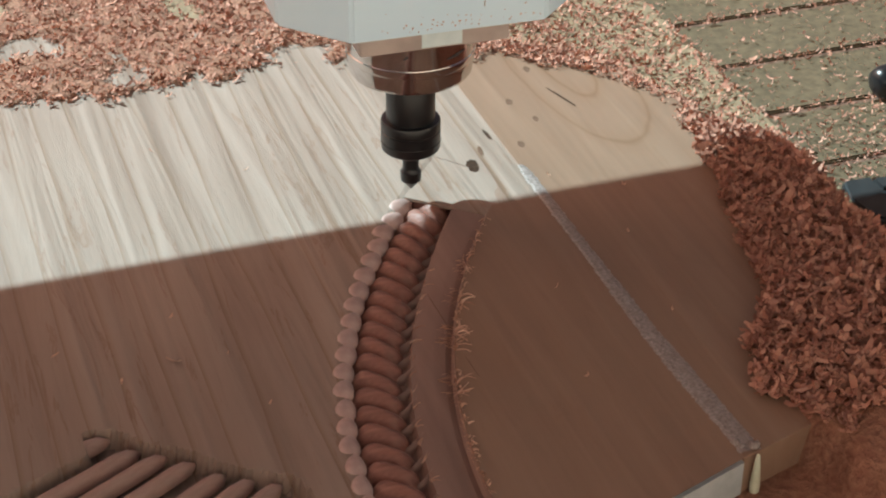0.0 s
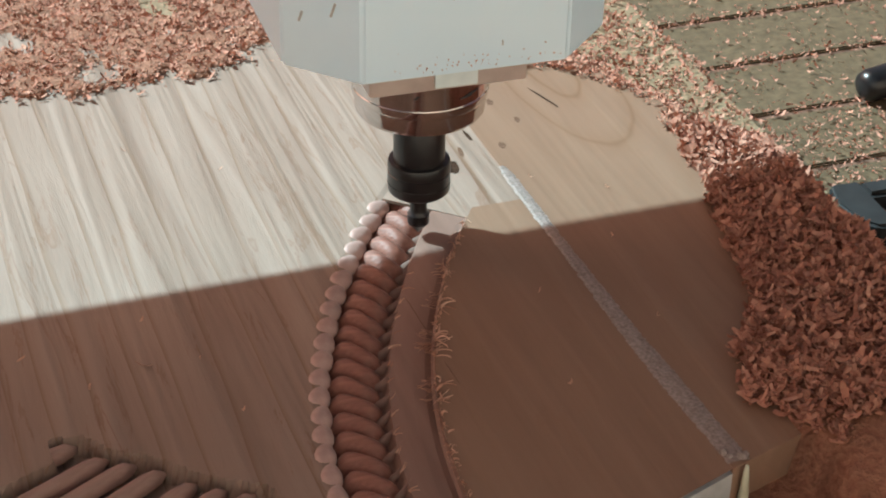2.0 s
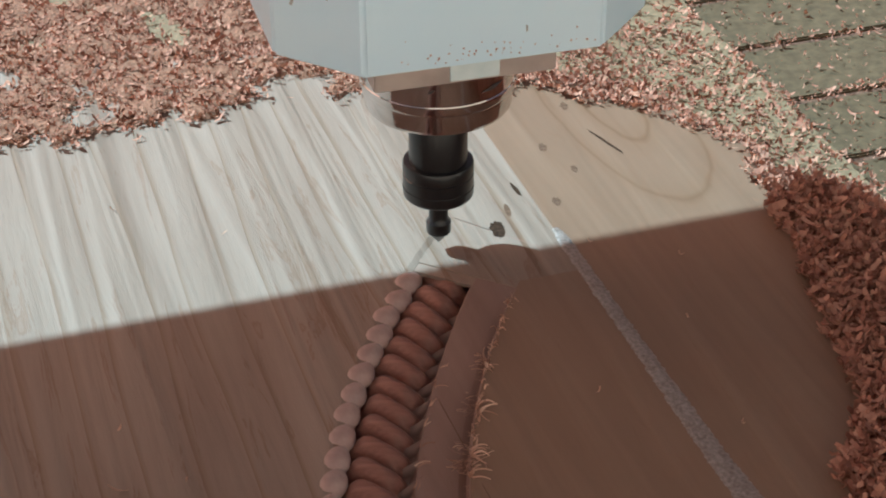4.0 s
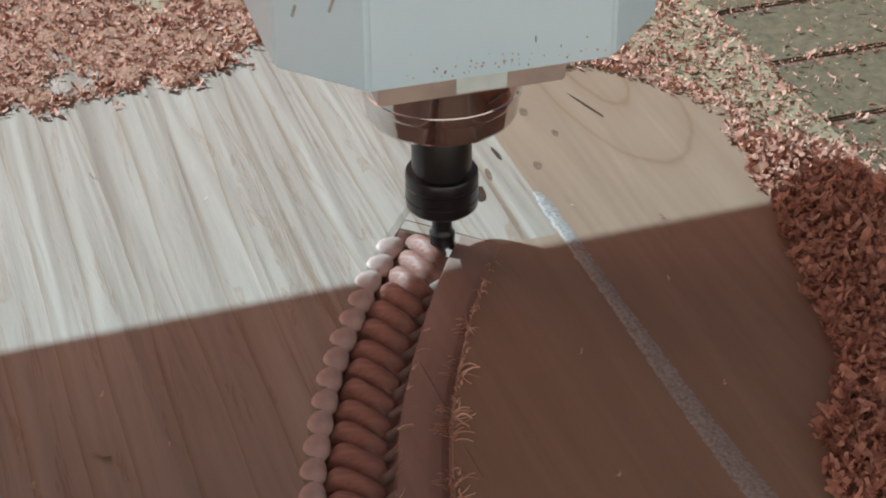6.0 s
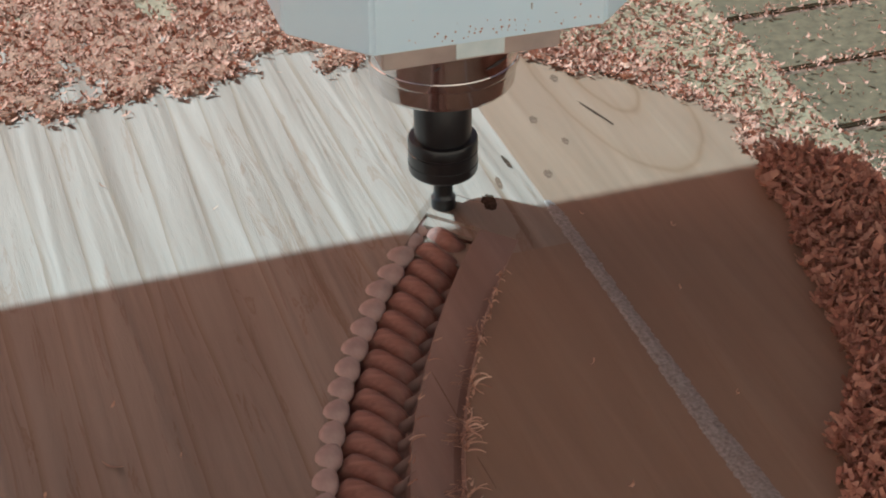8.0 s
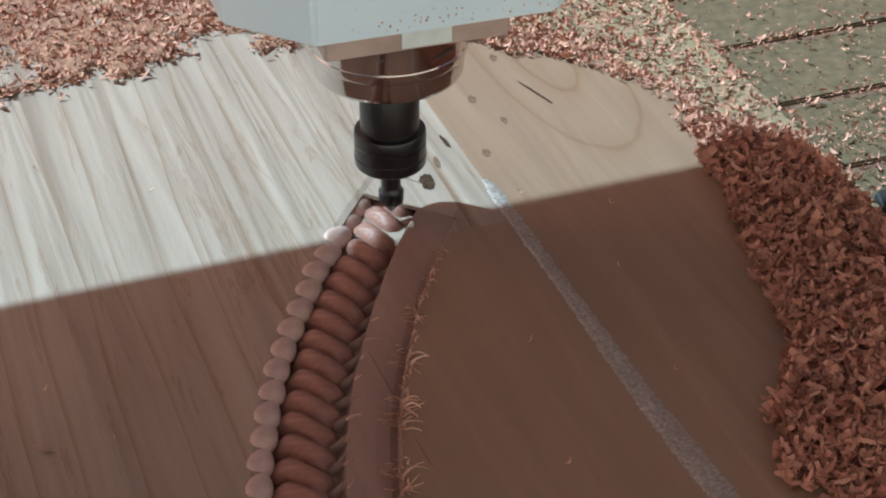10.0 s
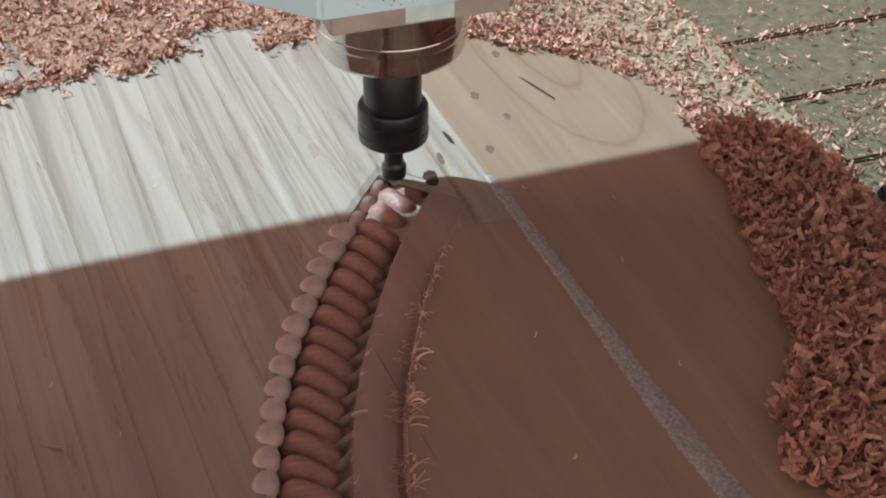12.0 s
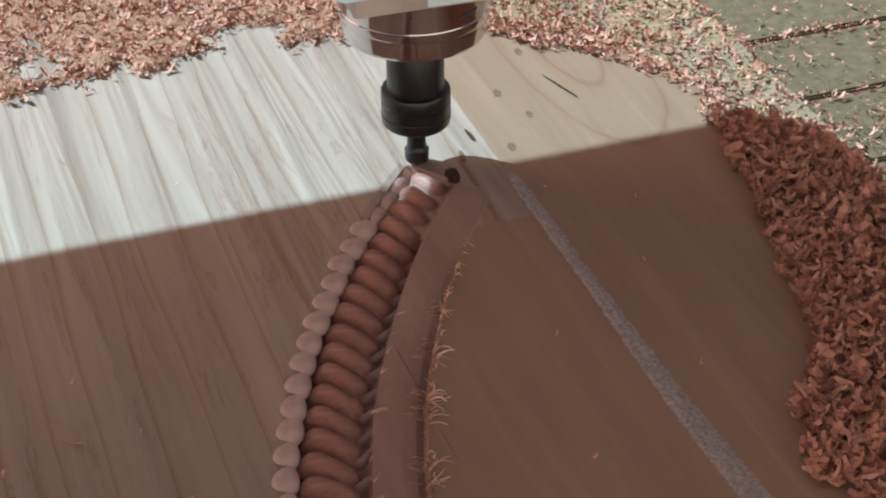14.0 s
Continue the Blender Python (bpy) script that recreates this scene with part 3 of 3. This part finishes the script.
def keep_bed(x, y, rnd):
    near_slot = abs(((y - 0.385) / 0.0745 + 0.5) % 1 - 0.5) < 0.10
    return x > SHEET_EDGE + 0.002 and rnd.random() < (0.75 if near_slot else 0.16 + 0.5 * (y < 0.22))


# ---- spindle head ----
def build_spindle():
    head = empty("router_spindle")
    tagged(head, "white router spindle with polished nose, black collet nut and cutter", "router spindle")
    w, c, f, back = 0.0524, 0.032, -0.0755, 0.066
    o = [(-w, f), (w, f), (w + c, f + c), (w + c, back), (-w - c, back), (-w - c, f + c)]
    body = part("housing", prism(o, 0.136, 0.56, 0.0016), PAINT, head, "white painted angular spindle housing")
    for x, z, s, t in ((-0.010, 0.180, 0.010, -30), (0.049, 0.176, 0.005, 80), (0.018, 0.150, 0.003, 0)):
        part("smudge_or_reflection", rounded_box((0.0007, 0.0006, s), (0, 0, 0), 0.0002, 1), SMUDGE, head, "", False, pose(x, f - 0.0001, z, 0, t, 0))
    for a, z, s in ((0.35, 0.172, 0.008), (0.75, 0.165, 0.006)):
        part("smudge_or_reflection", rounded_box((0.0013, 0.0006, s), (0, 0, 0), 0.0002, 1), SMUDGE, head, "", False, pose(-w - c * a, f + c * a - 0.0001, z, 0, 20, -45))
    part("mounting_plate", rounded_box((0.0815, 0.11, 0.0145), (-0.0048, -0.0635 + 0.055, 0.1292), 0.0008), PLATE, head, "metal plate under the housing, tinted for reflected wood")
    part("label", rounded_box((0.0222, 0.0008, 0.0125), (-0.0012, -0.0639, 0.1296), 0.0002, 1), LABEL, head, "pale blank sticker")
    rnd = random.Random(8)
    verts, faces = [], []
    for _ in range(46):
        p = Vector((rnd.triangular(-0.045, 0.05, 0.02), f - 0.0004, 0.139 + abs(rnd.gauss(0, 0.0045))))
        r = rnd.uniform(0.0002, 0.0006)
        b = len(verts)
        verts += [p + Vector((-r, 0, 0)), p + Vector((0, -0.0004, -r)), p + Vector((r, 0, 0)), p + Vector((0, -0.0003, r))]
        faces.append((b, b + 1, b + 2, b + 3))
    me = bpy.data.meshes.new("dust")
    me.from_pydata(verts, [], faces)
    me.materials.append(CHIP)
    dust = new("dust", me)
    dust.parent = body
    tagged(dust, "specks of reddish wood dust", kind="stuff")
    prof = [(0.0, 0.0790), (0.0322, 0.0790), (0.0340, 0.0796), (0.0350, 0.0812), (0.0358, 0.0890), (0.0358, 0.0897), (0.0363, 0.0903), (0.0366, 0.0912), (0.0366, 0.0945), (0.0363, 0.0950), (0.0364, 0.1225), (0, 0.1225)]
    part("nose", lathe(prof, 72), STEEL, head, "polished steel spindle nose", True, sharp=24)
    # Dark patches painted on the steel stand in for reflections of the shade.
    for a, z, w2, h2 in ((-62, 0.104, 0.010, 0.0014), (28, 0.1005, 0.007, 0.0022), (-20, 0.1030, 0.0016, 0.0016)):
        rows = [[(0.03655 * math.sin(radians(a) + w2 * k / 0.15), -0.03655 * math.cos(radians(a) + w2 * k / 0.15), z + 0.0009 * k / 4 + e * h2 * (1 - abs(k) / 5)) for k in range(-4, 5)] for e in (-0.5, 0.5)]
        part("smudge_or_reflection", grid_mesh(rows), NOSE_REFLECTION, head, "dark reflection painted on the nose")
    part("neck", lathe([(0, 0.046), (0.0142, 0.046), (0.0142, 0.070), (0.0135, 0.0715), (0.0150, 0.0735), (0.0150, 0.0795), (0, 0.0795)], 48), BLACK, head, "", True, sharp=28)
    bm = lathe([(0, 0.0235), (0.0085, 0.0235), (0.0095, 0.0240), (0.0160, 0.0280), (0.0170, 0.0290), (0.0173, 0.0302), (0.0173, 0.0405), (0.01695, 0.0408), (0.01695, 0.0412), (0.0173, 0.0415), (0.0173, 0.0464), (0.0168, 0.0474), (0.0155, 0.0478), (0, 0.0478)], 64)
    nut = part("collet_nut", bm, BLACK, head, "black collet nut", True, sharp=32)
    part("groove_ring", lathe([(0.0172, 0.0335), (0.01745, 0.0338), (0.01745, 0.0343), (0.0172, 0.0346)], 48), RUBBER, nut, "", True)
    part("cutter", lathe([(0, 0.0), (0.0006, 0.0004), (0.0046, 0.0052), (0.0060, 0.0066), (0.0062, 0.0085), (0.0062, 0.0125), (0.0052, 0.0138), (0.0048, 0.0150), (0.0048, 0.0245), (0, 0.0245)], 28), BLACK, head, "dark conical cutter", True, sharp=35)
    return head


def build_gantry():
    g = empty("gantry")
    tagged(g, "grey machine gantry spanning the bed above the panel", "gantry")
    low = 0.36
    k = SUN_TO.y / SUN_TO.z
    back = -0.013 + low * k
    part("beam", rounded_box((2.3, 0.14, 0.75), (0.05, back - 0.07, low + 0.375), 0.004), BEAM, g)
    part("carriage", rounded_box((0.16, 0.030, 0.50), (-0.06, back - 0.154, 0.68), 0.004), BEAM, g)
    for x in (1.26, -1.16):
        part("post", rounded_box((0.12, 0.30, 1.75), (x, back - 0.07, low - 0.125), 0.006), BEAM, g)
    return g


# ---- clamp beside the panel ----
def build_clamp():
    c = empty("hold_down_clamp")
    tagged(c, "black hold-down clamp strap beside the shavings", "clamp")
    h = 0.016
    part("heel", prism([(0.000, 0.034), (0.004, 0.010), (0.012, 0.002), (0.026, 0.0), (0.026, 0.055), (0.006, 0.055)], 0, h, 0.002), RUBBER, c)
    part("prong", rounded_box((0.12, 0.019, h - 0.001), (0.085, 0.0095, h / 2), 0.003), RUBBER, c)
    part("prong", rounded_box((0.12, 0.017, h - 0.001), (0.085, 0.0465, h / 2), 0.003), RUBBER, c)
    c.matrix_basis = pose(0.199, 0.062, BED_Z, 0, 0, -3)
    k = empty("clamp_handle")
    tagged(k, "glossy black rounded clamp handle lying on the slatted bed", "handle")
    part("grip", lathe([(0, 0), (0.006, 0.0006), (0.0100, 0.003), (0.0118, 0.008), (0.0118, 0.030), (0.0110, 0.034), (0.0118, 0.038), (0.0118, 0.12), (0, 0.122)], 32), BLACK, k, "", True, pose(0, 0, 0.012, 0, 86, 6))
    k.matrix_basis = pose(0.300, 0.232, BED_Z, 0, 0, 0)


build_bed()
PANEL = build_panel()
build_stock(PANEL)
build_litter()
build_chips("shavings", "orange-brown wood shavings scattered behind the panel", 30000, (-0.50, 0.12, 0.15, 0.72), 0.003, 0.0085, 0.0032, keep_back, 1)
build_chips("shavings", "dark heap of coarse reddish shavings in shade", 10000, (0.02, 0.20, -0.16, 0.17), 0.005, 0.0125, 0.008, keep_pile, 2)
build_chips("shavings", "loose shavings strewn over the pale sheet", 7500, (0.03, 0.21, 0.13, 0.60), 0.003, 0.009, 0.003, keep_side, 3)
build_chips("shavings", "sparse shavings on the slatted bed and in its slots", 4600, (0.205, 0.46, 0.05, 0.55), 0.0025, 0.007, 0.0015, keep_bed, 4)
build_crumbs()
SPINDLE = build_spindle()
GANTRY = build_gantry()
build_clamp()


# ---- movement ----
TIP = [(0.0, -0.0767, 0.1330, 0.0085), (0.5, -0.0687, 0.1410, 0.0045), (1.0, -0.0737, 0.1350, -0.0015), (1.5, -0.0677, 0.1130, -0.0005), (2.0, -0.0717, 0.0970, 0.0005), (2.5, -0.0697, 0.1190, 0.0005),
       (2.7, -0.0717, 0.1290, -0.0025), (3.2, -0.0677, 0.1450, 0.0040), (3.8, -0.0607, 0.1550, 0.0050), (4.3, -0.0637, 0.1480, -0.0010), (4.8, -0.0667, 0.1330, -0.0035), (5.0, -0.0617, 0.1240, -0.0025),
       (5.5, -0.0637, 0.1060, -0.0025), (6.0, -0.0607, 0.1210, -0.0035), (6.5, -0.0637, 0.1460, -0.0065), (7.0, -0.0607, 0.1500, 0.0035), (7.5, -0.0517, 0.1640, 0.0045), (8.0, -0.0507, 0.1650, -0.0065),
       (8.5, -0.0537, 0.1440, -0.0045), (9.0, -0.0537, 0.1200, -0.0035), (9.2, -0.0547, 0.1180, -0.0025), (9.8, -0.0537, 0.1350, -0.0020), (10.4, -0.0497, 0.1570, 0.0010), (10.9, -0.0457, 0.1690, 0.0050),
       (11.3, -0.0427, 0.1740, 0.0045), (11.5, -0.0407, 0.1760, -0.0015), (12.0, -0.0467, 0.1620, -0.0015), (12.5, -0.0397, 0.1400, -0.0005), (13.0, -0.0407, 0.1360, -0.0005), (13.5, -0.0447, 0.1610, -0.0015),
       (14.0, -0.0407, 0.1780, -0.0035)]
CUT_TIMES = (4.4, 6.4, 7.3, 8.3, 10.6, 11.8, 13.4)


def motions():
    walk(SPINDLE, [(t, pose(x, y, z, 0, 0, -2.2)) for t, x, y, z in TIP])
    walk(GANTRY, [(t, pose(0, y, 0)) for t, x, y, z in TIP])
    for strip, t in zip(STOCK, CUT_TIMES):
        up, down = pose(0, 0, 0), pose(0, 0, -0.0060)
        walk(strip, [(0.0, up), (t - 0.5, up), (t, down), (14.0, down)])


motions()
